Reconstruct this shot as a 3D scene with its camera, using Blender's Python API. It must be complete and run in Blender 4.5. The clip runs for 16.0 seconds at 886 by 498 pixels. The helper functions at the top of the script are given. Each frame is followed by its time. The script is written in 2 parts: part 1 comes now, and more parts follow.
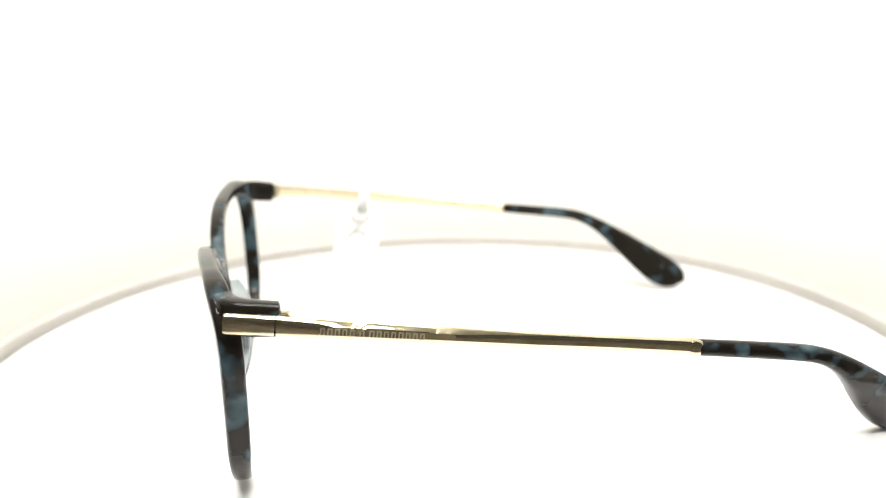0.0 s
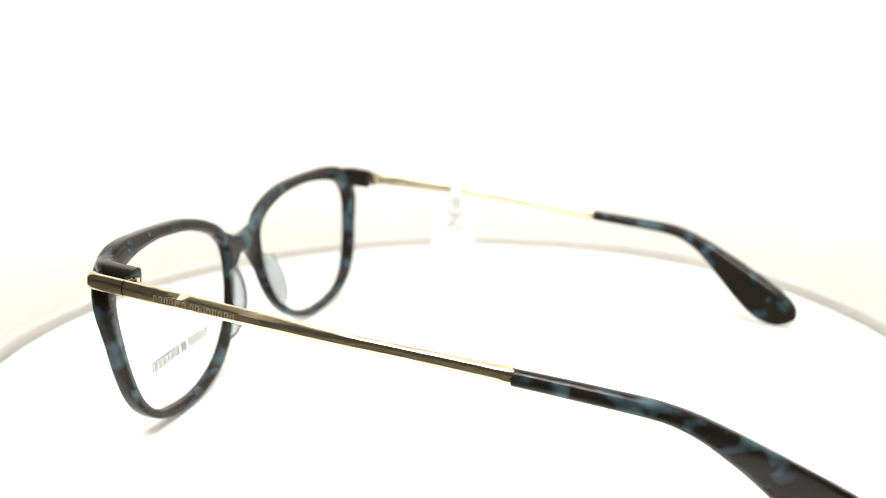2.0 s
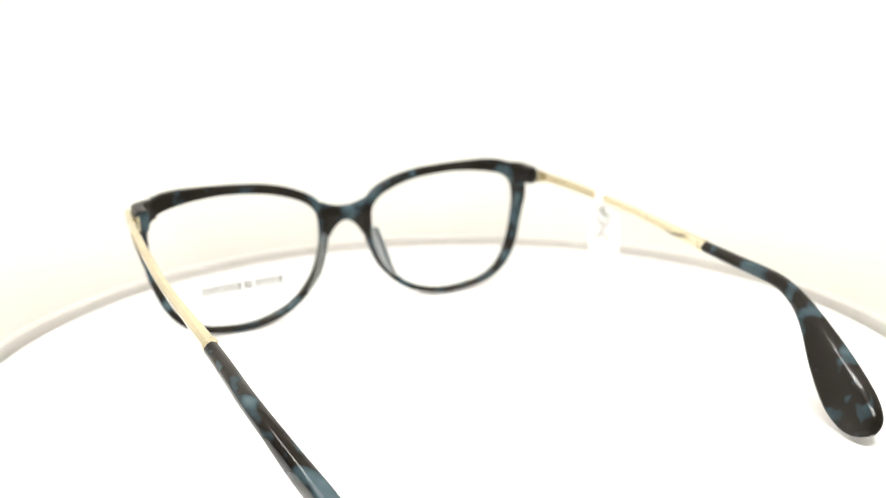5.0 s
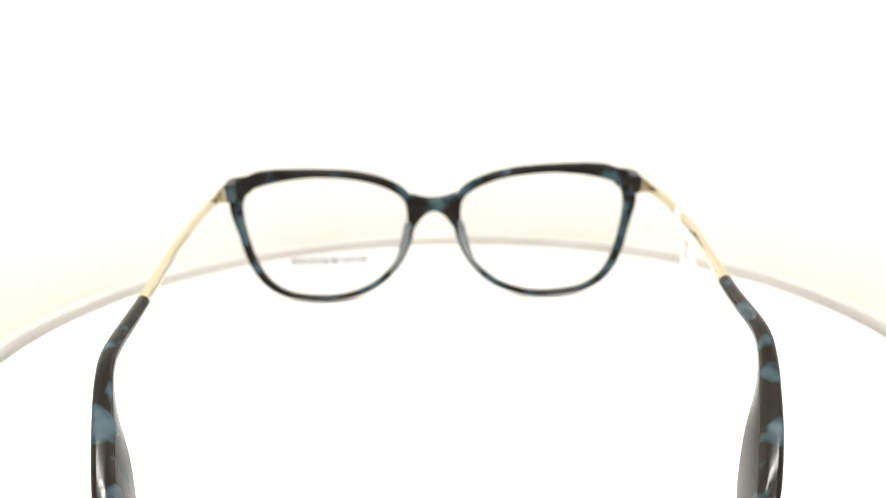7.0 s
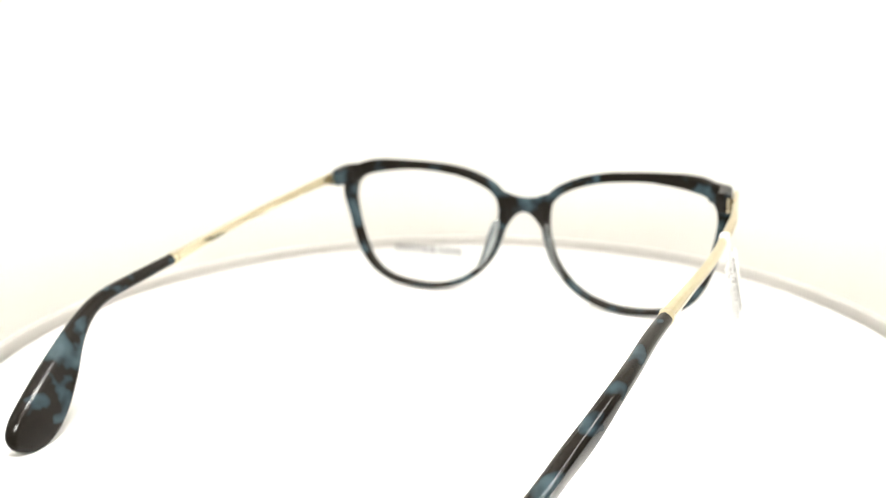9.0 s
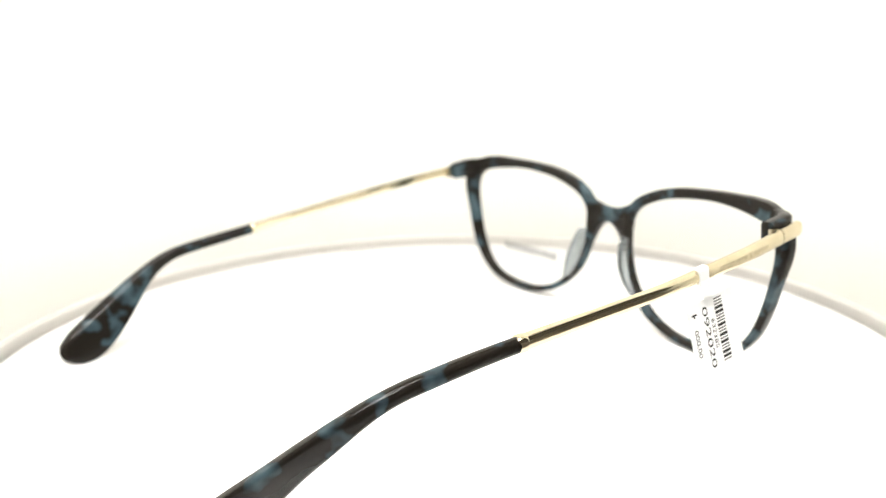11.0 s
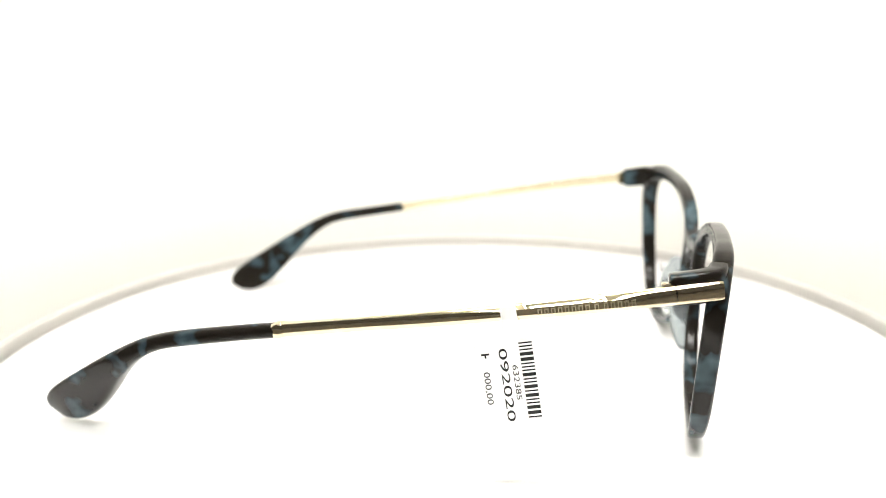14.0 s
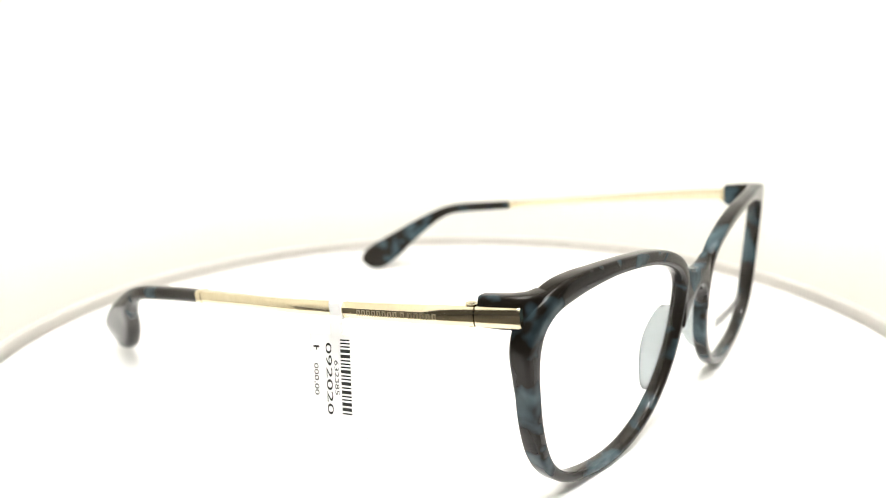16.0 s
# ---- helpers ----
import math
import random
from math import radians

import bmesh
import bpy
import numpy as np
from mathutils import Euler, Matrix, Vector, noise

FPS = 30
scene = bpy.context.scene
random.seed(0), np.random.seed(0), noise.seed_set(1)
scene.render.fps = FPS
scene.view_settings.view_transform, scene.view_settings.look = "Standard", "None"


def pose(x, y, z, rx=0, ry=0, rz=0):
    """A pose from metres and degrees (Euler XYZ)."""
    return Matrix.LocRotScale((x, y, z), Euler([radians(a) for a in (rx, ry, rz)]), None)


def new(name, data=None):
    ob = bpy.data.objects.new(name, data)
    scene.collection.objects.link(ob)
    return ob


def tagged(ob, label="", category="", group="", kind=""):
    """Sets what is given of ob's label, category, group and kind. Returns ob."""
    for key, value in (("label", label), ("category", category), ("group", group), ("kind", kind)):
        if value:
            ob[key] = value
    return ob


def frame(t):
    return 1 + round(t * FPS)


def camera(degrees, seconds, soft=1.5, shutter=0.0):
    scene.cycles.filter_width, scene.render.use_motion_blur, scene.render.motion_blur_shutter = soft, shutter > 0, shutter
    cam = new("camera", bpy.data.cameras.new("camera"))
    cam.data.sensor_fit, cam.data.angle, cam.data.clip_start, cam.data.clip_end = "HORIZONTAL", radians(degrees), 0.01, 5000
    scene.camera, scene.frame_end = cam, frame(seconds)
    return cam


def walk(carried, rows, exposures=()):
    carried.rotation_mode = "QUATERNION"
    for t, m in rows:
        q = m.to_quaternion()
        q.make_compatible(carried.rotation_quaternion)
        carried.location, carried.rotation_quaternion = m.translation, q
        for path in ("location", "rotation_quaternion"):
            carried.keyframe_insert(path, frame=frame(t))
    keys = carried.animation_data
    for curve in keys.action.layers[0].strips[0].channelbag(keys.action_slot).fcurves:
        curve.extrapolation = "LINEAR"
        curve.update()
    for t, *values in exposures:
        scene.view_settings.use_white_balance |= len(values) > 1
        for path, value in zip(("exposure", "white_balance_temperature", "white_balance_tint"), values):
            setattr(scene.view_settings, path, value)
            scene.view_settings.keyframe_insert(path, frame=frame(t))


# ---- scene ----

MM = 0.001
# ---- camera: stands still before the turntable ----
cam = camera(56.32, 16.0, soft=0.8)
cam.data.dof.use_dof, cam.data.dof.focus_distance, cam.data.dof.aperture_fstop = True, 0.15, 15.0
EYE = pose(0, -0.20797, 0.08208, 90 - 13.995, 0, 1.104) @ pose(0, 0, 0, 0, 0, -1.114)
walk(cam, [(0.0, EYE), (16.0, EYE)])

# turn of the table, seconds and degrees
TURN = [(0.0, 100.2), (0.5, 93.57), (1.0, 87.85), (1.5, 80.4), (2.0, 72.5), (2.5, 64.8), (3.0, 58.81), (3.5, 51.37), (4.0, 44.0),
        (4.5, 36.2), (5.0, 29.0), (5.5, 21.8), (6.0, 14.6), (6.5, 7.46), (7.0, 0.0), (7.5, -7.4), (8.0, -13.2), (8.5, -20.8),
        (9.0, -28.7), (9.5, -35.8), (10.0, -43.2), (10.5, -50.4), (11.0, -57.6), (11.5, -64.8), (12.0, -72.06), (12.5, -78.96),
        (13.0, -85.24), (13.5, -92.37), (14.0, -99.83), (14.5, -107.11), (15.0, -114.34), (15.5, -120.51), (16.0, -127.83)]
# where the glasses rest on the table when its turn is 0
REST = pose(-0.00746, 0.04771, 0, 0, 0, 2.389)
DISC_R = 0.1242
DISC_AT = (-0.0031, 0.0094)   # middle of the disc
DISC_T = 0.018   # the disc's top lies this high over the sweep
DISC_Z = -0.0007   # height of the disc's top

# ---- world: the dim shop round the open front of the light box ----
world = bpy.data.worlds.new("world")
scene.world = world
world.use_nodes = True
bg = world.node_tree.nodes["Background"]
bg.inputs["Color"].default_value = (0.95, 0.88, 0.78, 1)
bg.inputs["Strength"].default_value = 0.1
scene.view_settings.exposure = 0.0
BAR_STRENGTH = 98.0


# ---- materials ----
def material(name):
    m = bpy.data.materials.new(name)
    m.use_nodes = True
    n = m.node_tree.nodes
    return m, n, m.node_tree.links, n["Principled BSDF"]


def noise_node(n, l, scale, detail=3.0, rough=0.5, coord="Object"):
    tc = n.new("ShaderNodeTexCoord")
    t = n.new("ShaderNodeTexNoise")
    t.inputs["Scale"].default_value = scale
    t.inputs["Detail"].default_value = detail
    t.inputs["Roughness"].default_value = rough
    l.new(tc.outputs[coord], t.inputs["Vector"])
    return t


def ramp_node(n, l, fac, stops):
    r = n.new("ShaderNodeValToRGB")
    e = r.color_ramp.elements
    while len(e) < len(stops):
        e.new(0.5)
    for el, (p, c) in zip(e, stops):
        el.position, el.color = p, (*c, 1)
    l.new(fac, r.inputs["Fac"])
    return r


def bump_node(n, l, height, strength, dist, bsdf):
    b = n.new("ShaderNodeBump")
    b.inputs["Strength"].default_value = strength
    b.inputs["Distance"].default_value = dist
    l.new(height, b.inputs["Height"])
    l.new(b.outputs["Normal"], bsdf.inputs["Normal"])


def plain(name, color, rough, metal=0.0, scale=60, spread=0.05, bump=0.0):
    m, n, l, b = material(name)
    t = noise_node(n, l, scale, 5)
    lo = [c * (1 - spread) for c in color]
    hi = [min(1, c * (1 + spread)) for c in color]
    r = ramp_node(n, l, t.outputs["Fac"], [(0.3, lo), (0.7, hi)])
    l.new(r.outputs["Color"], b.inputs["Base Color"])
    b.inputs["Roughness"].default_value = rough
    b.inputs["Metallic"].default_value = metal
    if bump:
        t2 = noise_node(n, l, scale * 12, 3)
        bump_node(n, l, t2.outputs["Fac"], bump, 0.0002, b)
    return m


def acetate():
    """Tortoise acetate: dark brown with smoky blue patches, polished."""
    m, n, l, b = material("tortoise_acetate")
    warp = noise_node(n, l, 120, 2)
    tc = n.new("ShaderNodeTexCoord")
    add = n.new("ShaderNodeMixRGB")
    add.inputs["Fac"].default_value = 0.008
    shift = n.new("ShaderNodeMapping")
    shift.inputs["Location"].default_value = (0.31, 0.17, 0.05)
    l.new(tc.outputs["Object"], shift.inputs["Vector"])
    l.new(shift.outputs["Vector"], add.inputs["Color1"])
    l.new(warp.outputs["Color"], add.inputs["Color2"])
    v = n.new("ShaderNodeTexNoise")
    v.inputs["Scale"].default_value = 120
    v.inputs["Detail"].default_value = 2.2
    l.new(add.outputs["Color"], v.inputs["Vector"])
    r = ramp_node(n, l, v.outputs["Fac"], [(0.0, (0.016, 0.013, 0.010)), (0.52, (0.012, 0.010, 0.008)), (0.56, (0.024, 0.036, 0.042)),
                                           (0.63, (0.04, 0.066, 0.078)), (0.76, (0.075, 0.112, 0.128))])
    l.new(r.outputs["Color"], b.inputs["Base Color"])
    b.inputs["Roughness"].default_value = 0.22
    b.inputs["IOR"].default_value = 1.49
    b.inputs["Specular IOR Level"].default_value = 0.2
    f = noise_node(n, l, 900, 3)
    rr = ramp_node(n, l, f.outputs["Fac"], [(0.3, (0.09,) * 3), (0.75, (0.2,) * 3)])
    l.new(rr.outputs["Color"], b.inputs["Roughness"])
    return m


def gold():
    m, n, l, b = material("pale_gold")
    t = noise_node(n, l, 300, 4)
    r = ramp_node(n, l, t.outputs["Fac"], [(0.3, (0.66, 0.58, 0.40)), (0.7, (0.74, 0.66, 0.47))])
    l.new(r.outputs["Color"], b.inputs["Base Color"])
    b.inputs["Metallic"].default_value = 1.0
    f = noise_node(n, l, 1500, 3)
    rr = ramp_node(n, l, f.outputs["Fac"], [(0.3, (0.06,) * 3), (0.75, (0.12,) * 3)])
    l.new(rr.outputs["Color"], b.inputs["Roughness"])
    return m


def clear_lens():
    """Thin clear plastic: what is behind shows straight through, with a slight gloss."""
    m, n, l, b = material("clear_lens")
    n.remove(b)
    clear = n.new("ShaderNodeBsdfTransparent")
    clear.inputs["Color"].default_value = (0.985, 0.985, 0.985, 1)
    gloss = n.new("ShaderNodeBsdfGlossy")
    gloss.inputs["Roughness"].default_value = 0.01
    mix = n.new("ShaderNodeMixShader")
    mix.inputs["Fac"].default_value = 0.025
    l.new(clear.outputs["BSDF"], mix.inputs[1])
    l.new(gloss.outputs["BSDF"], mix.inputs[2])
    l.new(mix.outputs["Shader"], n["Material Output"].inputs["Surface"])
    return m


def glow(name, color, strength):
    m, n, l, b = material(name)
    b.inputs["Base Color"].default_value = (0.8, 0.8, 0.8, 1)
    b.inputs["Emission Color"].default_value = (*color, 1)
    b.inputs["Emission Strength"].default_value = strength
    return m


ACETATE, GOLD, LENS = acetate(), gold(), clear_lens()
SWEEP = plain("white_sweep", (0.79, 0.776, 0.735), 0.6, scale=9, spread=0.02, bump=0.05)
TABLE = plain("unseen_dark_table", (0.08, 0.07, 0.06), 0.45, scale=20, spread=0.15)
BOX = plain("white_box_board", (0.84, 0.83, 0.8), 0.7, scale=7, spread=0.03, bump=0.05)
DISC = plain("white_plastic", (0.9, 0.9, 0.9), 0.25, scale=30, spread=0.015)
# shade at the foot of the sheet, put into a grey colour
SHADE_GREY = plain("shade_band_grey", (0.52, 0.5, 0.47), 0.4, scale=40, spread=0.03)
PAPER = plain("tag_paper", (0.95, 0.95, 0.94), 0.5, scale=200, spread=0.02)
EMBLEM = plain("grey_emblem", (0.62, 0.61, 0.6), 0.5, scale=600, spread=0.25)
PAD = plain("smoky_pad", (0.5, 0.55, 0.57), 0.06, scale=150, spread=0.03)
PAD.node_tree.nodes["Principled BSDF"].inputs["Transmission Weight"].default_value = 0.8
PAD.node_tree.nodes["Principled BSDF"].inputs["IOR"].default_value = 1.46
INK = plain("black_ink", (0.02, 0.02, 0.02), 0.5, scale=900, spread=0.3)
PRINT = plain("grey_lens_print", (0.06, 0.06, 0.06), 0.5, scale=900, spread=0.2)
ENGRAVE = plain("engraving", (0.5, 0.43, 0.3), 0.42, 0.8, scale=900, spread=0.2)
PANEL_GLOW = glow("led_diffuser", (1.0, 0.98, 0.937), BAR_STRENGTH)
HOUSING = plain("aluminium", (0.6, 0.6, 0.6), 0.4, 1.0, scale=100, spread=0.05)


# ---- mesh helpers ----
def part(name, bm, mat, parent=None, label="", smooth=True):
    me = bpy.data.meshes.new(name)
    bmesh.ops.recalc_face_normals(bm, faces=bm.faces)
    bm.to_mesh(me)
    bm.free()
    me.materials.append(mat)
    for p in me.polygons:
        p.use_smooth = smooth
    if smooth:
        me.set_sharp_from_angle(angle=radians(38))
    ob = new(name, me)
    if parent:
        ob.parent = parent
    if label:
        tagged(ob, label)
    return ob


def box(bm, lo, hi, bevel=0.0, segments=2, m=None):
    c = [(a + b) / 2 for a, b in zip(lo, hi)]
    s = [b - a for a, b in zip(lo, hi)]
    mat = Matrix.Translation(c) @ Matrix.Diagonal((*s, 1))
    r = bmesh.ops.create_cube(bm, size=1, matrix=(m @ mat) if m else mat)
    if bevel:
        es = list({e for v in r["verts"] for e in v.link_edges})
        bmesh.ops.bevel(bm, geom=es, offset=bevel, segments=segments, affect="EDGES", profile=0.5)


def catmull(pts, steps, closed=True):
    out = []
    n = len(pts)
    P = [Vector(p) for p in pts]
    for i in range(n if closed else n - 1):
        if closed:
            a, b, c, d = P[i - 1], P[i], P[(i + 1) % n], P[(i + 2) % n]
        else:
            a, b, c, d = P[max(i - 1, 0)], P[i], P[i + 1], P[min(i + 2, n - 1)]
        for k in range(steps):
            t = k / steps
            out.append(0.5 * ((2 * b) + (c - a) * t + (2 * a - 5 * b + 4 * c - d) * t * t + (3 * b - a - 3 * c + d) * t ** 3))
    if not closed:
        out.append(P[-1])
    return out


def rounded(w, h, r, seg=3):
    """A rounded rectangle as a ring of (u, v), centred."""
    r = min(r, w / 2 * 0.98, h / 2 * 0.98)
    ring = []
    for cx, cy, a0 in ((w / 2 - r, h / 2 - r, 0), (-w / 2 + r, h / 2 - r, 90), (-w / 2 + r, -h / 2 + r, 180), (w / 2 - r, -h / 2 + r, 270)):
        for k in range(seg + 1):
            a = radians(a0 + 90 * k / seg)
            ring.append((cx + r * math.cos(a), cy + r * math.sin(a)))
    return ring


def skin(bm, rings, closed=False, caps=True):
    """Faces between rings of points, each a list of Vectors."""
    vs = [[bm.verts.new(p) for p in ring] for ring in rings]
    n, m = len(vs), len(vs[0])
    for i in range(n if closed else n - 1):
        a, b = vs[i], vs[(i + 1) % n]
        for k in range(m):
            bm.faces.new((a[k], a[(k + 1) % m], b[(k + 1) % m], b[k]))
    if caps and not closed:
        bm.faces.new(vs[0])
        bm.faces.new(vs[-1])


# ---- the light box ----
def light_box():
    W, BACK, FRONT, TOP = 0.34, 0.34, -0.37, 0.5
    z0 = DISC_Z - DISC_T
    # the sheet: a trough in plan, filleted into its floor, leaning slightly outwards
    R0, RF = 0.141, 0.005
    prof = [(R0 - 0.01, z0), (R0, z0)]
    for k in range(1, 11):
        a = radians(86 * k / 10)
        prof.append((R0 + RF * math.sin(a), z0 + RF - RF * math.cos(a)))
    for z in (0.12, 0.25, 0.44):
        prof.append((R0 + RF + (z - z0 - RF) * 0.10, z))
    plan = [(1, 0, y) for y in np.linspace(-0.07, -0.01, 3)] + [(math.cos(a), math.sin(a), 0) for a in np.linspace(0, math.pi, 49)] + [(-1, 0, y) for y in np.linspace(-0.01, -0.07, 3)]
    th = 0.0012
    rings = []
    for cx, cy, y in plan:
        ring = []
        for out in (0, th):
            row = [Vector(((r + out) * cx + DISC_AT[0], (r + out) * cy + y + DISC_AT[1], z - out)) for r, z in prof]
            ring += row if out == 0 else row[::-1]
        rings.append(ring)
    bm = bmesh.new()
    skin(bm, rings)
    tagged(part("backdrop", bm, SWEEP), "white curved plastic sheet round the turntable", "backdrop", kind="structure")
    # unseen top, kept dark so the gold temples reflect a dark foreground
    bm = bmesh.new()
    box(bm, (-1.2, -1.6, z0 - 0.024), (1.2, 1.2, z0 - 0.004))
    tagged(part("floor", bm, TABLE, smooth=False), "unseen dark table top under the light box, for reflections in the gold", "table top", kind="structure")
    for side, nm in ((-1, "wall_west"), (1, "wall_east")):
        bm = bmesh.new()
        x0, x1 = sorted((side * (W + 0.002), side * (W + 0.014)))
        box(bm, (x0, -0.12, z0 - 0.003), (x1, BACK + 0.02, TOP + 0.012))
        tagged(part(nm, bm, BOX, smooth=False), "white side board of the photo light box", "wall", kind="structure")
    bm = bmesh.new()
    box(bm, (-W - 0.014, FRONT, TOP + 0.014), (W + 0.014, BACK + 0.034, TOP + 0.026))
    tagged(part("ceiling", bm, BOX, smooth=False), "white top board of the photo light box", "ceiling", kind="structure")
    bm = bmesh.new()
    box(bm, (-W - 0.014, BACK + 0.022, z0 - 0.003), (W + 0.014, BACK + 0.034, TOP + 0.012))
    tagged(part("wall_north", bm, BOX, smooth=False), "white back board of the photo light box", "wall", kind="structure")
    for k, (y, half) in enumerate(((-0.33, 0.16), (-0.27, 0.16), (-0.08, 0.16))):
        lamp = tagged(new("light_bar"), "slim aluminium LED bar under the light box top", "lamp", group="light bars of the box")
        lamp.location = (0, y, TOP)
        bm = bmesh.new()
        box(bm, (-half - 0.004, -0.012, 0.002), (half + 0.004, -0.0105, 0.014))
        box(bm, (-half - 0.004, 0.0105, 0.002), (half + 0.004, 0.012, 0.014))
        box(bm, (-half - 0.004, -0.0105, 0.008), (half + 0.004, 0.0105, 0.014))
        part("housing", bm, HOUSING, lamp, smooth=False)
        bm = bmesh.new()
        box(bm, (-half, -0.0102, 0.003), (half, 0.0102, 0.007), 0.001)
        part("diffuser", bm, PANEL_GLOW, lamp, "glowing white diffuser strip", smooth=False)


def turntable():
    t = tagged(new("turntable"), "round white plastic display turntable", "turntable")
    t.location = (*DISC_AT, DISC_Z - DISC_T)

    def lathe(prof, seg=128):
        bm = bmesh.new()
        rings = [[Vector((r * math.cos(a), r * math.sin(a), z)) for r, z in prof] for a in np.linspace(0, 2 * math.pi, seg, endpoint=False)]
        skin(bm, rings, closed=True)
        return bm

    part("base", lathe([(0.02, 0.0005), (DISC_R - 0.012, 0.0005), (DISC_R - 0.010, 0.002), (DISC_R - 0.010, 0.0125), (0.02, 0.0125)]), DISC, t)
    r = DISC_R
    h = DISC_T
    disc = part("disc", lathe([(0.00001, h), (r - 0.0025, h), (r - 0.0012, h - 0.0004), (r - 0.0003, h - 0.0012), (r, h - 0.0025), (r, 0.014),
                               (r - 0.001, 0.013), (0.00001, 0.013)]), DISC, t)
    # added ring: its grey stands in for the shade band behind the disc
    part("rim", lathe([(r + 0.0015, 0.0005), (r + 0.0038, 0.0005), (r + 0.0038, h + 0.0021), (r + 0.0033, h + 0.0026), (r + 0.0020, h + 0.0026), (r + 0.0015, h + 0.0021)]), SHADE_GREY, t, "low grey ring added for the shade band behind the disc")
    return disc


# ---- the glasses (millimetres: x across, y forward, z up; centre of the front over the origin) ----
TILT = 0.08
THICK = 3.3


def face(x, z, side=1):
    """How far forward the middle of the front's thickness lies; the wearer's left lens is bent a little further forward."""
    out = min(1, max(0, (abs(x) - 30) / 28))
    return 13.2 - 0.00132 * x * x - 4.1e-8 * x ** 4 - TILT * (43.6 - z) + (1.4 if side < 0 else 0.1) * out * out * min(1, max(0, (36 - z) / 30))


def depth(x, z):
    """Thickness of the front: deeper along its outer sides."""
    out = min(1, max(0, (abs(x) - 46) / 13))
    return THICK + 0.7 * out * out * (3 - 2 * out) * min(1, max(0, (z + 2) / 14))


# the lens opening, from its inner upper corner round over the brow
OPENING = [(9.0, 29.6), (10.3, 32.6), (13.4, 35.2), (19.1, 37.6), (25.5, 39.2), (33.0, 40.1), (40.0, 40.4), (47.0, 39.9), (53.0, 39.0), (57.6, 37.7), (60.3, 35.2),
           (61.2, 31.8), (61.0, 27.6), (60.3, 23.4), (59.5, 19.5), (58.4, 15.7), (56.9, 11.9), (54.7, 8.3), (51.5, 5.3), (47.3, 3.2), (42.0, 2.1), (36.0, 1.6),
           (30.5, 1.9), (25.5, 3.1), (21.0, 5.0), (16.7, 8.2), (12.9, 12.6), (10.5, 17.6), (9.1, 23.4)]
# width of the rim at even steps of angle round the opening, from the outer side over the brow
RIM = [2.5, 3.0, 4.0, 4.7, 4.8, 4.3, 3.7, 3.3, 3.0, 2.9, 2.9, 3.0, 3.0, 3.1, 3.1, 2.9, 2.7, 2.4, 2.3, 2.25, 2.2, 2.15, 2.1, 2.05, 2.0, 2.0, 2.05, 2.15, 2.25, 2.35, 2.4, 2.45]
MIDDLE = (39.8, 23.4)


def rim_width(x, z):
    """Width of the rim round the opening at that place."""
    a = math.degrees(math.atan2(z - MIDDLE[1], x - MIDDLE[0])) % 360
    return float(np.interp(a, [11.25 * k for k in range(33)], RIM + RIM[:1]))


def front_frame(parent):
    bm = bmesh.new()
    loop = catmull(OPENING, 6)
    n = len(loop)
    for side in (1, -1):
        rings = []
        for i, p in enumerate(loop):
            t = (loop[(i + 1) % n] - loop[i - 1]).normalized()
            out = Vector((-t.y, t.x))
            w = rim_width(p.x, p.y)
            ring = []
            for u, v in rounded(w, depth(p.x, p.y), 0.8):
                q = p + out * (u + w / 2)
                ring.append(Vector((side * q.x, face(q.x, q.y, side) + v, q.y)) * MM)
            rings.append(ring)
        skin(bm, rings, closed=True)
        # end piece: from the brow's outer corner back to the hinge
        path = catmull([(58.8, 7.4, 39.4), (61.4, 6.6, 39.0), (63.0, 5.0, 38.8), (63.4, 3.0, 38.5), (63.4, 0.6, 38.2), (63.4, -1.9, 37.9)], 5, closed=False)
        rings = []
        for i, p in enumerate(path):
            a, b = path[max(i - 1, 0)], path[min(i + 1, len(path) - 1)]
            t = (b - a).normalized()
            s = Vector((t.y, -t.x, 0)).normalized()
            up = s.cross(t)
            up = up if up.z > 0 else -up
            f = i / (len(path) - 1)
            wid, hei = 3.7 - 0.3 * f, 5.6 + 0.4 * math.sin(f * 3)
            if i in (0, len(path) - 1):
                wid, hei = wid - 0.8, hei - 0.8
            rings.append([(Vector((side * q.x, q.y, q.z))) * MM for q in (p + s * u + up * v for u, v in rounded(wid, hei, 0.9))])
        skin(bm, rings)
    # bridge
    rings = []
    for x in np.linspace(-7.3, 7.3, 25):
        end = (x / 7.3) ** 2
        hi = 33.0 + 0.033 * x * x
        lo = 28.2 - 0.14 * x * x
        rings.append([Vector((x, face(x, 30) + 0.2 * (1 - end) + v, (hi + lo) / 2 + u)) * MM for u, v in rounded(hi - lo, THICK + 0.5 - 0.9 * end, 1.2)])
    skin(bm, rings)
    return part("front_frame", bm, ACETATE, parent, "tortoise dark brown and blue acetate front")


def nose_pad(parent, side):
    bm = bmesh.new()
    path = catmull([(8.0, 25.5), (8.3, 21.5), (9.4, 17.0), (11.3, 12.6), (14.2, 8.6)], 5, closed=False)
    rings = []
    n = len(path)
    for i, p in enumerate(path):
        f = i / (n - 1)
        deep = 0.6 + 3.6 * math.sin(math.pi * min(1, 0.08 + f * 0.9)) ** 0.8
        th = 1.7
        y1 = face(p.x, p.y, side) - 1.2
        ring = []
        for u, v in rounded(th, deep + 1.2, 0.7):
            vv = v - (deep + 1.2) / 2
            ring.append(Vector((side * (p.x + 0.2 + u - vv * 0.28), y1 + vv + 0.6, p.y - 0.25 * u)) * MM)
        rings.append(ring)
    skin(bm, rings)
    return part("nose_pad", bm, PAD, parent, "smoky translucent plastic nose pad")


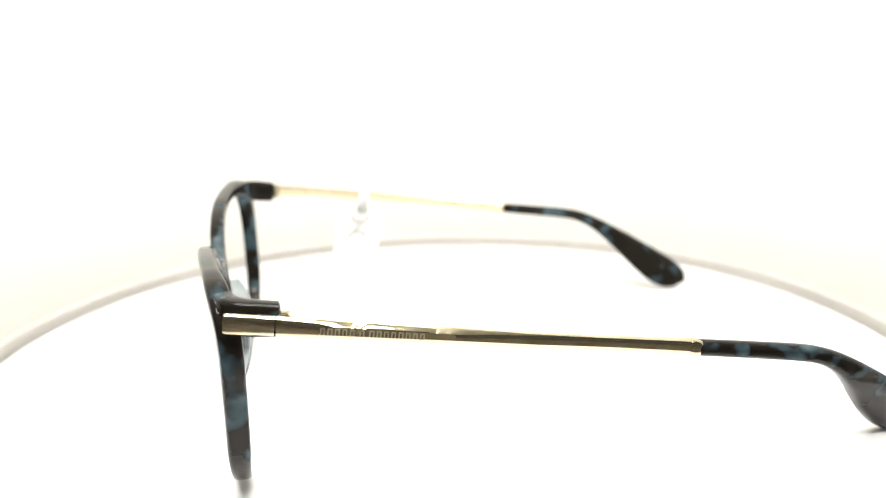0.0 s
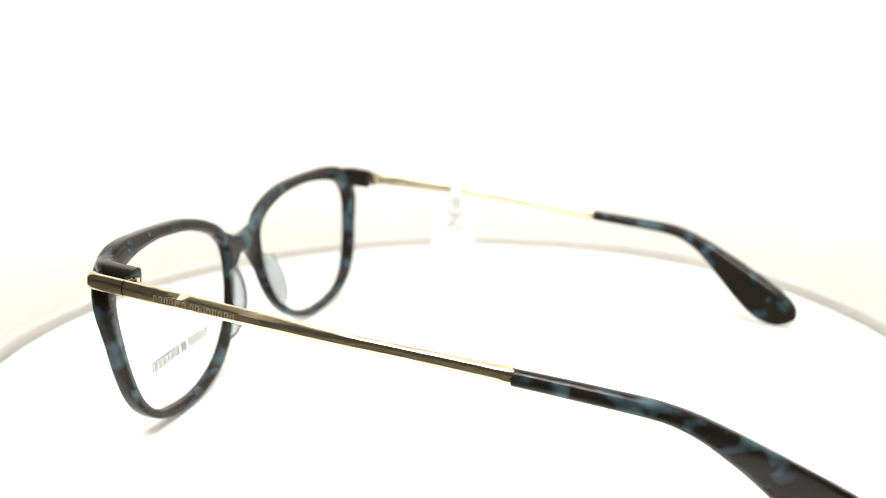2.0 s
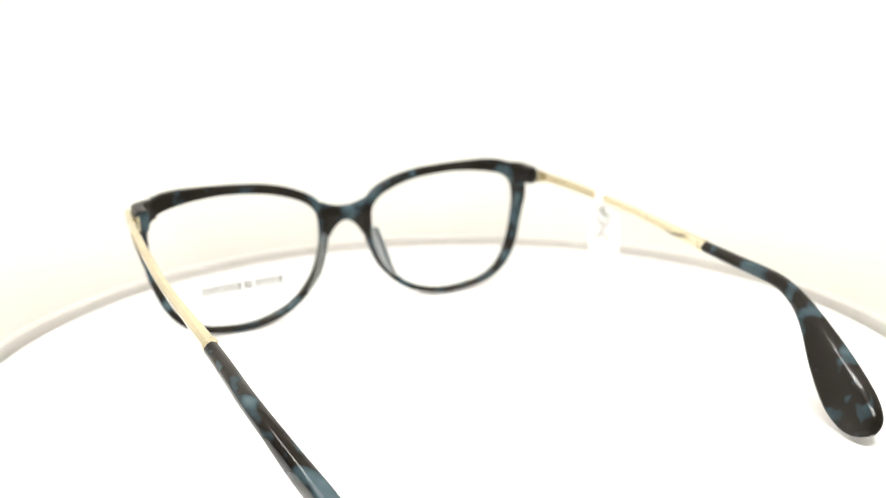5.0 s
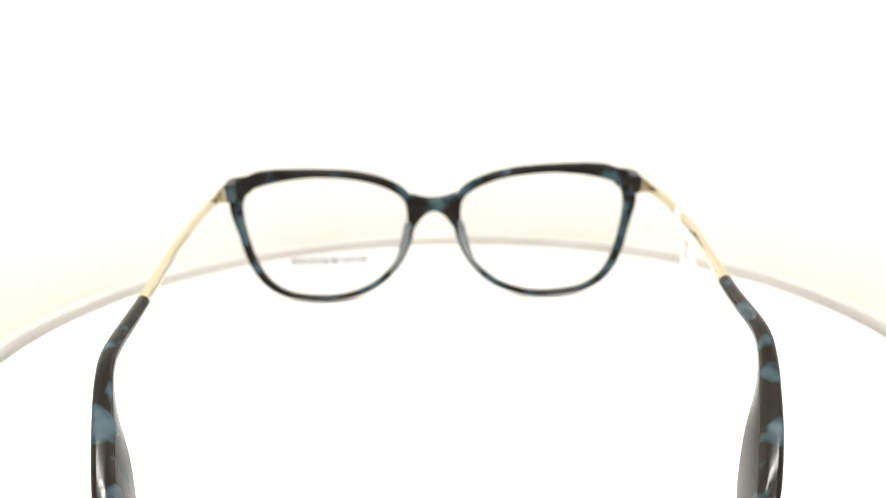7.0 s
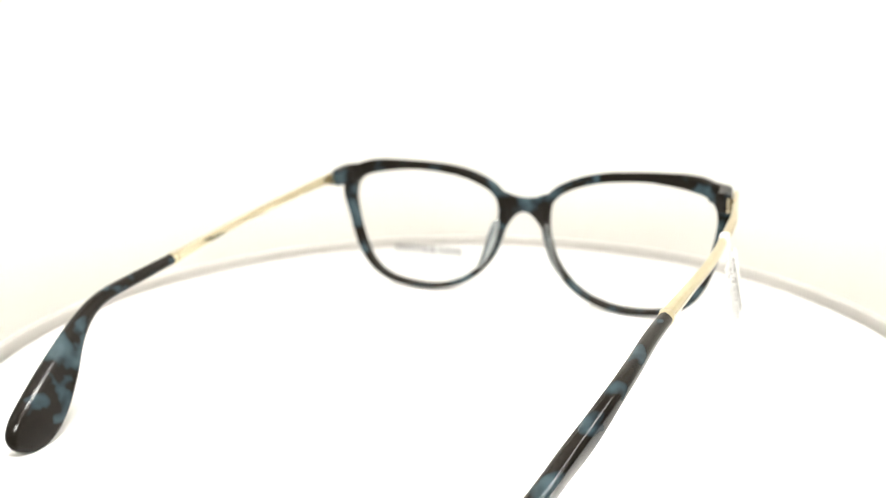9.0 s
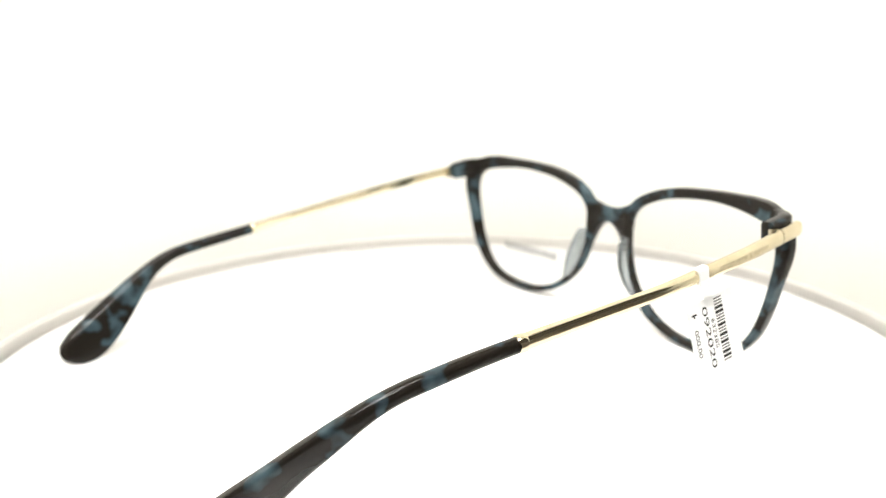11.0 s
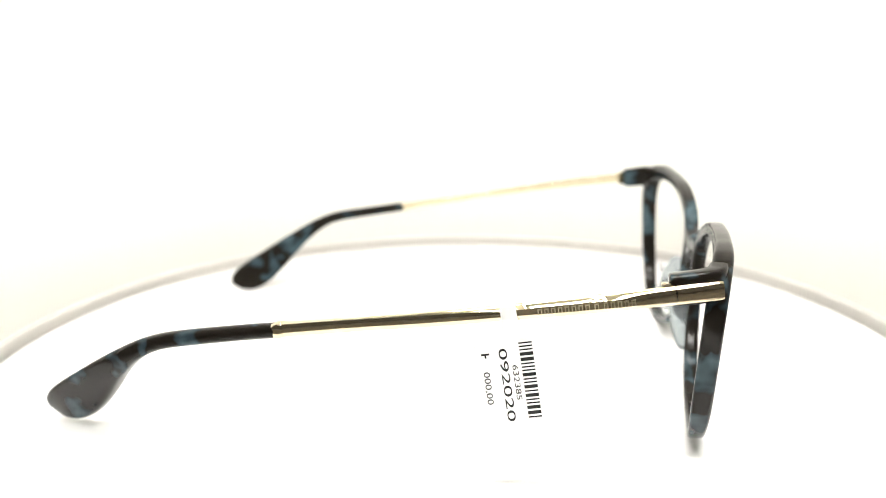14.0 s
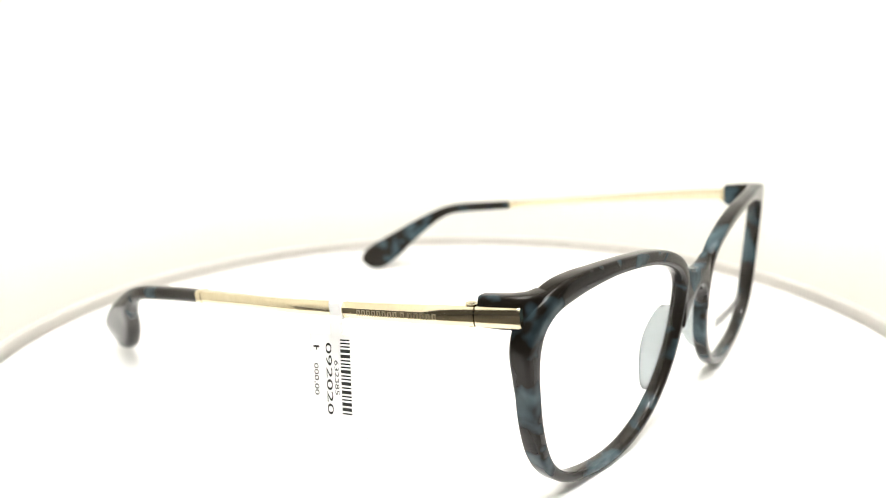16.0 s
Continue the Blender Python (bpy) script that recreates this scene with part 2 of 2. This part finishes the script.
def lens(parent, side):
    bm = bmesh.new()
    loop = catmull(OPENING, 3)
    c = Vector(MIDDLE)
    for off, flip in ((0.5, False), (-0.5, True)):
        levels = []
        for f in (0.0, 0.25, 0.5, 0.75, 1.0):
            ring = []
            for p in loop:
                q = c + (p - c) * (1.006 * f)
                r2 = (q - c).length_squared
                ring.append(Vector((side * q.x, face(q.x, q.y, side) + 1.2 - 0.0018 * r2 + 0.6 + off, q.y)) * MM)
            levels.append(ring)
        vs = [[bm.verts.new(p) for p in ring] for ring in levels[1:]]
        mid = bm.verts.new(levels[0][0])
        k = len(loop)
        for i in range(k):
            bm.faces.new((mid, vs[0][i], vs[0][(i + 1) % k]))
            for a, b in zip(vs, vs[1:]):
                bm.faces.new((a[i], b[i], b[(i + 1) % k], a[(i + 1) % k]))
        if flip:
            back = vs[-1]
            for i in range(k):
                bm.faces.new((rim[i], back[i], back[(i + 1) % k], rim[(i + 1) % k]))
        rim = vs[-1]
    ob = part("lens", bm, LENS, parent, "clear demo lens")
    ob.visible_shadow = False
    return ob


def lens_surface(x, z):
    r2 = (x - MIDDLE[0]) ** 2 + (z - MIDDLE[1]) ** 2
    return face(x, z, -1) + 1.8 - 0.0018 * r2 - 0.5


def lens_print(parent):
    """Plain bars in place of the maker's two words across the lower lens."""
    bm = bmesh.new()
    x = 22.3
    for k in range(14):
        w = 1.35 if k not in (5, 7) else 0.8
        if k == 6:
            w = 1.0
        x0 = x
        x += w + 0.5 + (0.5 if k in (4, 6) else 0)
        zt = 11.4
        for a, b, lo, hi in ((x0, x0 + 0.42, 0, 2.6), (x0 + w - 0.42, x0 + w, 0, 2.6), (x0 + 0.42, x0 + w - 0.42, 2.2, 2.6)):
            y = lens_surface(x0, zt)
            box(bm, (-b * MM, (y - 0.06) * MM, (zt + lo) * MM), (-a * MM, (y - 0.02) * MM, (zt + hi) * MM))
    tagged(part("lens_print", bm, PRINT, parent, "grey printed bars", smooth=False), kind="stuff")


TEMPLE_Y = [-139.5, -133.0, -124.3, -115.5, -106.8, -98.1, -87.2, -76.3, -43.6, -16.4, 5.4, 12.0]
TEMPLE_X = {1: [48.8, 51.4, 55.2, 59.5, 63.0, 64.1, 64.1, 64.9, 68.5, 68.5, 65.9, 64.8],
            -1: [53.5, 55.6, 58.3, 62.1, 65.4, 66.5, 66.5, 66.7, 68.2, 67.5, 65.8, 64.8]}


def sag(y, side):
    """The wearer's left temple hangs a little lower towards its tip."""
    return float(np.interp(y, [-140, -125, -110, -76, -40, 0], [-1.1, -1.8, -1.7, -1.2, -0.7, 0])) if side < 0 else 0.0


def temple_line(y, side):
    """Centre of the temple at y (millimetres): x and z."""
    near = y + np.linspace(-6, 6, 9) * min(1, max(0.0, (4 - y) / 20))
    xs = np.interp(near, TEMPLE_Y, TEMPLE_X[side]).mean()
    zs = np.interp(near, [-140, -134, -126, -120, -112.8, -106.0, -98.1, -87.2, -76.3, -43.6, -16.4, 5.4, 12.0], [4.2, 4.8, 8.5, 12.0, 17.5, 22.7, 25.3, 26.7, 28.3, 32.7, 36.15, 38.5, 39.2]).mean()
    return Vector((side * xs, y, zs + sag(y, side)))


def bar_frame(pts, i, side, lean):
    """Axes of the bar at its i-th point: outwards, up."""
    t = (pts[min(i + 1, len(pts) - 1)] - pts[max(i - 1, 0)]).normalized()
    out = t.cross(Vector((0, 0, 1))).normalized()
    out = out if out.x * side > 0 else -out
    up = Vector((0, 0, 1)) - t * t.z
    up.normalize()
    a = radians(lean)
    return out * math.cos(a) + up * math.sin(a), up * math.cos(a) - out * math.sin(a), t


def sweep_bar(bm, ys, side, size, chamfer, lean=3.0):
    pts = [temple_line(y, side) for y in ys]
    for _ in range(2):
        pts = [pts[0]] + [(a + b * 2 + c) / 4 for a, b, c in zip(pts, pts[1:], pts[2:])] + [pts[-1]]
    rings = []
    for i, p in enumerate(pts):
        out, up, t = bar_frame(pts, i, side, lean)
        w, h = size(ys[i])
        c = chamfer(ys[i])
        e = 0.55
        prof = [(w / 2 - 0.3, -h / 2), (w / 2 - 0.02, -h / 2 + e), (w / 2 + 0.06, -h / 6), (w / 2 + 0.06, h / 6), (w / 2, h / 2 - c), (w / 2 - c * 0.6, h / 2 - 0.05), (w / 2 - c * 0.6 - 0.12, h / 2), (-w / 2 + 0.25, h / 2),
                (-w / 2, h / 2 - 0.25), (-w / 2 - 0.05, 0), (-w / 2, -h / 2 + 0.25), (-w / 2 + 0.25, -h / 2)]
        rings.append([(p + out * u + up * v) * MM for u, v in prof])
    skin(bm, rings)


def temple(parent, side):
    bm = bmesh.new()
    def size(y):
        return np.interp(y, [-76, -58, -10, 7], [2.4, 1.6, 1.5, 1.4]), np.interp(y, [-76, -58, -36, -10, 6.8, 7.1], [2.7, 2.5, 2.7, 3.2, 3.4, 3.1])

    def chamfer(y):
        return np.interp(y, [-76, -66, -45, -20, -4, 7], [0.55, 0.4, 0.6, 1.1, 0.9, 0.6])

    # the plate let into the front's end piece, and the arm behind the joint
    sweep_bar(bm, [7.1, 6.8, 6.2, 5, 3, 1, -0.8, -1.0], side, size, chamfer)
    part("end_plate", bm, GOLD, parent, "pale gold metal end plate")
    bm = bmesh.new()
    sweep_bar(bm, [-1.25, -1.4, -3, -6, -10] + list(np.arange(-12, -75.5, -2.0)) + [-75.9, -76.5], side, size, chamfer)
    arm = part("temple", bm, GOLD, parent, "pale gold metal temple arm")
    bm = bmesh.new()
    tops = catmull([(-75.8, 29.8), (-87, 28.4), (-98, 26.9), (-103.5, 25.6), (-108.5, 23.6), (-115.5, 19.9), (-124.0, 14.9), (-130, 11.2), (-134, 8.3), (-136.1, 6.0), (-136.6, 4.2), (-136.4, 3.0)], 4, closed=False)
    lows = catmull([(-75.8, 26.7), (-87, 25.2), (-98, 23.6), (-103, 22.2), (-107.5, 19.6), (-112, 15.6), (-116, 11.3), (-120.5, 6.4), (-124.5, 2.8), (-128.3, 0.8), (-132.0, 0.5), (-135.4, 1.9)], 4, closed=False)
    rings = []
    n = len(tops)
    for i, (a, b) in enumerate(zip(tops, lows)):
        m = (a + b) / 2
        p = temple_line(m.x, side)
        q = temple_line(m.x - 1.5, side)
        across = Vector((q.y - p.y, p.x - q.x, 0)).normalized()
        up = Vector((0, a.x - b.x, a.y - b.y))
        up.x = side * up.length * np.interp(m.x, [-124, -106], [0.04, 0.0])
        w = np.interp(m.x, [-136.0, -134.2, -128, -116, -106, -76], [1.5, 2.9, 3.8, 4.0, 3.3, 2.8])
        h = up.length
        up.normalize()
        c0 = Vector((p.x, m.x, m.y + sag(m.x, side)))
        rings.append([(c0 + across * u + up * v) * MM for u, v in rounded(w, h, min(1.3, w * 0.46, h * 0.46), 4)])
    skin(bm, rings)
    part("temple_tip", bm, ACETATE, arm, "tortoise acetate tip")
    bm = bmesh.new()
    c = temple_line(-2.6, side)
    m = Matrix.Translation(Vector((c.x - side * 1.2, c.y, c.z)) * MM)
    for k, (z0, z1) in enumerate(((-1.9, -0.65), (-0.5, 0.5), (0.65, 2.0))):
        bmesh.ops.create_cone(bm, cap_ends=True, segments=14, radius1=1.1 * MM, radius2=1.1 * MM, depth=(z1 - z0) * MM, matrix=m @ Matrix.Translation((0, 0, (z0 + z1) / 2 * MM)))
    bmesh.ops.create_cone(bm, cap_ends=True, segments=12, radius1=0.6 * MM, radius2=0.6 * MM, depth=4.2 * MM, matrix=m)
    part("hinge", bm, GOLD, arm, "small gold barrel hinge", smooth=False)
    bm = bmesh.new()
    sweep_bar(bm, [-74.6, -74.9, -75.6, -76.5, -76.8], side, lambda y: (2.75, 2.95) if -76.7 < y < -74.7 else (2.5, 2.7), lambda y: 0.6)
    part("collar", bm, GOLD, arm)
    # engraved maker's words as plain bars on the outer face
    bm = bmesh.new()
    y = -8.7
    for k in range(14):
        line = [temple_line(y + d, side) for d in (1, 0, -1)]
        out, up, t = bar_frame(line, 1, side, 3.0)
        p = line[1] + out * 0.81 + up * -0.25
        q = Matrix.Translation(p * MM) @ Matrix((out, -t, up)).transposed().to_4x4()
        for a, b, lo, hi in ((-0.4, -0.2, -0.52, 0.52), (0.2, 0.4, -0.52, 0.52), (-0.2, 0.2, 0.32, 0.52)):
            box(bm, (-0.03 * MM, a * MM, lo * MM), (0.03 * MM, b * MM, hi * MM), m=q)
        y -= 1.2 + (0.4 if k in (4, 5) else 0)
    tagged(part("engraving", bm, ENGRAVE, arm, "worn engraved bars", smooth=False), kind="stuff")
    return arm


def eyeglasses():
    g = tagged(new("eyeglasses"), "tortoise blue acetate eyeglasses with gold metal temples", "eyeglasses")
    front_frame(g)
    for side in (-1, 1):
        nose_pad(g, side)
        ob = lens(g, side)
        if side < 0:
            lens_print(ob)
        temple(g, side)
    return g


def text_mesh(name, body, tall, long, mat, parent, m, label=""):
    cu = bpy.data.curves.new(name, "FONT")
    cu.body, cu.size = body, 1.0
    tmp = new(name, cu)
    me = bpy.data.meshes.new_from_object(tmp)
    bpy.data.objects.remove(tmp)
    xs = [v.co.x for v in me.vertices]
    ys = [v.co.y for v in me.vertices]
    sx, sy = long / (max(xs) - min(xs)), tall / (max(ys) - min(0, min(ys)))
    me.transform(m @ Matrix.Diagonal((sx, sy, 1, 1)) @ Matrix.Translation((-min(xs), 0, 0)))
    me.materials.append(mat)
    ob = new(name, me)
    ob.parent = parent
    if label:
        tagged(ob, label)
    return ob


def price_tag():
    """A white loop tag on the wearer's right temple, its flap hanging down."""
    g = tagged(new("price_tag"), "white paper price tag looped round the gold temple", "price tag")
    c = temple_line(-30.7, 1)
    bm = bmesh.new()
    q = Matrix.Translation(c * MM) @ Matrix.Rotation(math.atan(0.155), 4, "X")
    rings = []
    for y in (-1.45, -1.4, 1.4, 1.45):
        r = rounded(2.1, 3.5, 0.6) if abs(y) < 1.43 else rounded(2.0, 3.4, 0.6)
        rings.append([q @ (Vector((u, y, v)) * MM) for u, v in r])
    skin(bm, rings)
    part("loop", bm, PAPER, g)
    card_m = q @ Matrix.Rotation(radians(-10), 4, "Y") @ Matrix.Translation((0.9 * MM, 0, 0))
    bm = bmesh.new()
    box(bm, (-0.12 * MM, -1.6 * MM, -7.0 * MM), (0.12 * MM, 1.6 * MM, -1.2 * MM), m=card_m)
    box(bm, (-0.12 * MM, -7.2 * MM, -23.5 * MM), (0.12 * MM, 7.2 * MM, -4.6 * MM), 0.05 * MM, 1, m=card_m)
    card = part("flap", bm, PAPER, g, smooth=False)
    bm = bmesh.new()
    z = -5.5
    wide = (1, 1, 1, 3, 3, 1, 1, 1, 3, 1, 1, 3, 1, 3, 1, 1, 3, 3, 1)
    for k in wide:
        w = 0.25 if k == 1 else 0.6
        box(bm, (0.13 * MM, 1.05 * MM, (z - w) * MM), (0.16 * MM, 3.45 * MM, z * MM), m=card_m)
        z -= w + 0.37
    tagged(part("barcode", bm, INK, card, "black printed barcode", smooth=False), kind="stuff")
    bm = bmesh.new()
    box(bm, (0.13 * MM, -6.0 * MM, -7.25 * MM), (0.16 * MM, -4.5 * MM, -6.9 * MM), m=card_m)
    box(bm, (0.13 * MM, -5.4 * MM, -7.75 * MM), (0.16 * MM, -5.1 * MM, -7.25 * MM), m=card_m)
    part("printed_mark", bm, INK, card, smooth=False)
    # the maker's grey emblem on the back as a plain cross of bars
    bm = bmesh.new()
    for ang, half in ((38, 5.2), (-38, 4.8), (0, 3.0)):
        em = card_m @ Matrix.Translation((-0.15 * MM, 0.2 * MM, -11.5 * MM)) @ Matrix.Rotation(radians(ang), 4, "X")
        box(bm, (-0.02 * MM - ang * 1e-7, -0.75 * MM, -half * MM), (0.0, 0.75 * MM, half * MM), m=em)
    part("emblem", bm, EMBLEM, card, "pale grey emblem", smooth=False)
    # lines read downwards, their tops to the front
    turn = Matrix(((0, 0, 1, 0), (0, 1, 0, 0), (-1, 0, 0, 0), (0, 0, 0, 1)))
    for body, tall, long, y, z in (("632385", 1.0, 6.4, -0.6, -9.5), ("092020", 1.5, 13.4, -2.75, -6.3), ("000,00", 1.3, 6.0, -6.0, -10.3)):
        m = card_m @ Matrix.Translation((0.15 * MM, y * MM, z * MM)) @ turn
        text_mesh("printed_number", body, tall * MM, long * MM, INK, card, m)
    return g


light_box()
DISC_OB = turntable()
GLASSES = eyeglasses()
TAG = price_tag()


def motions():
    """The table turns, and the glasses and their tag ride on it."""
    walk(DISC_OB, [(t, pose(0, 0, 0, 0, 0, a)) for t, a in TURN])
    walk(GLASSES, [(t, pose(0, 0, 0, 0, 0, a) @ REST) for t, a in TURN])
    walk(TAG, [(t, pose(0, 0, 0, 0, 0, a) @ REST) for t, a in TURN])


motions()
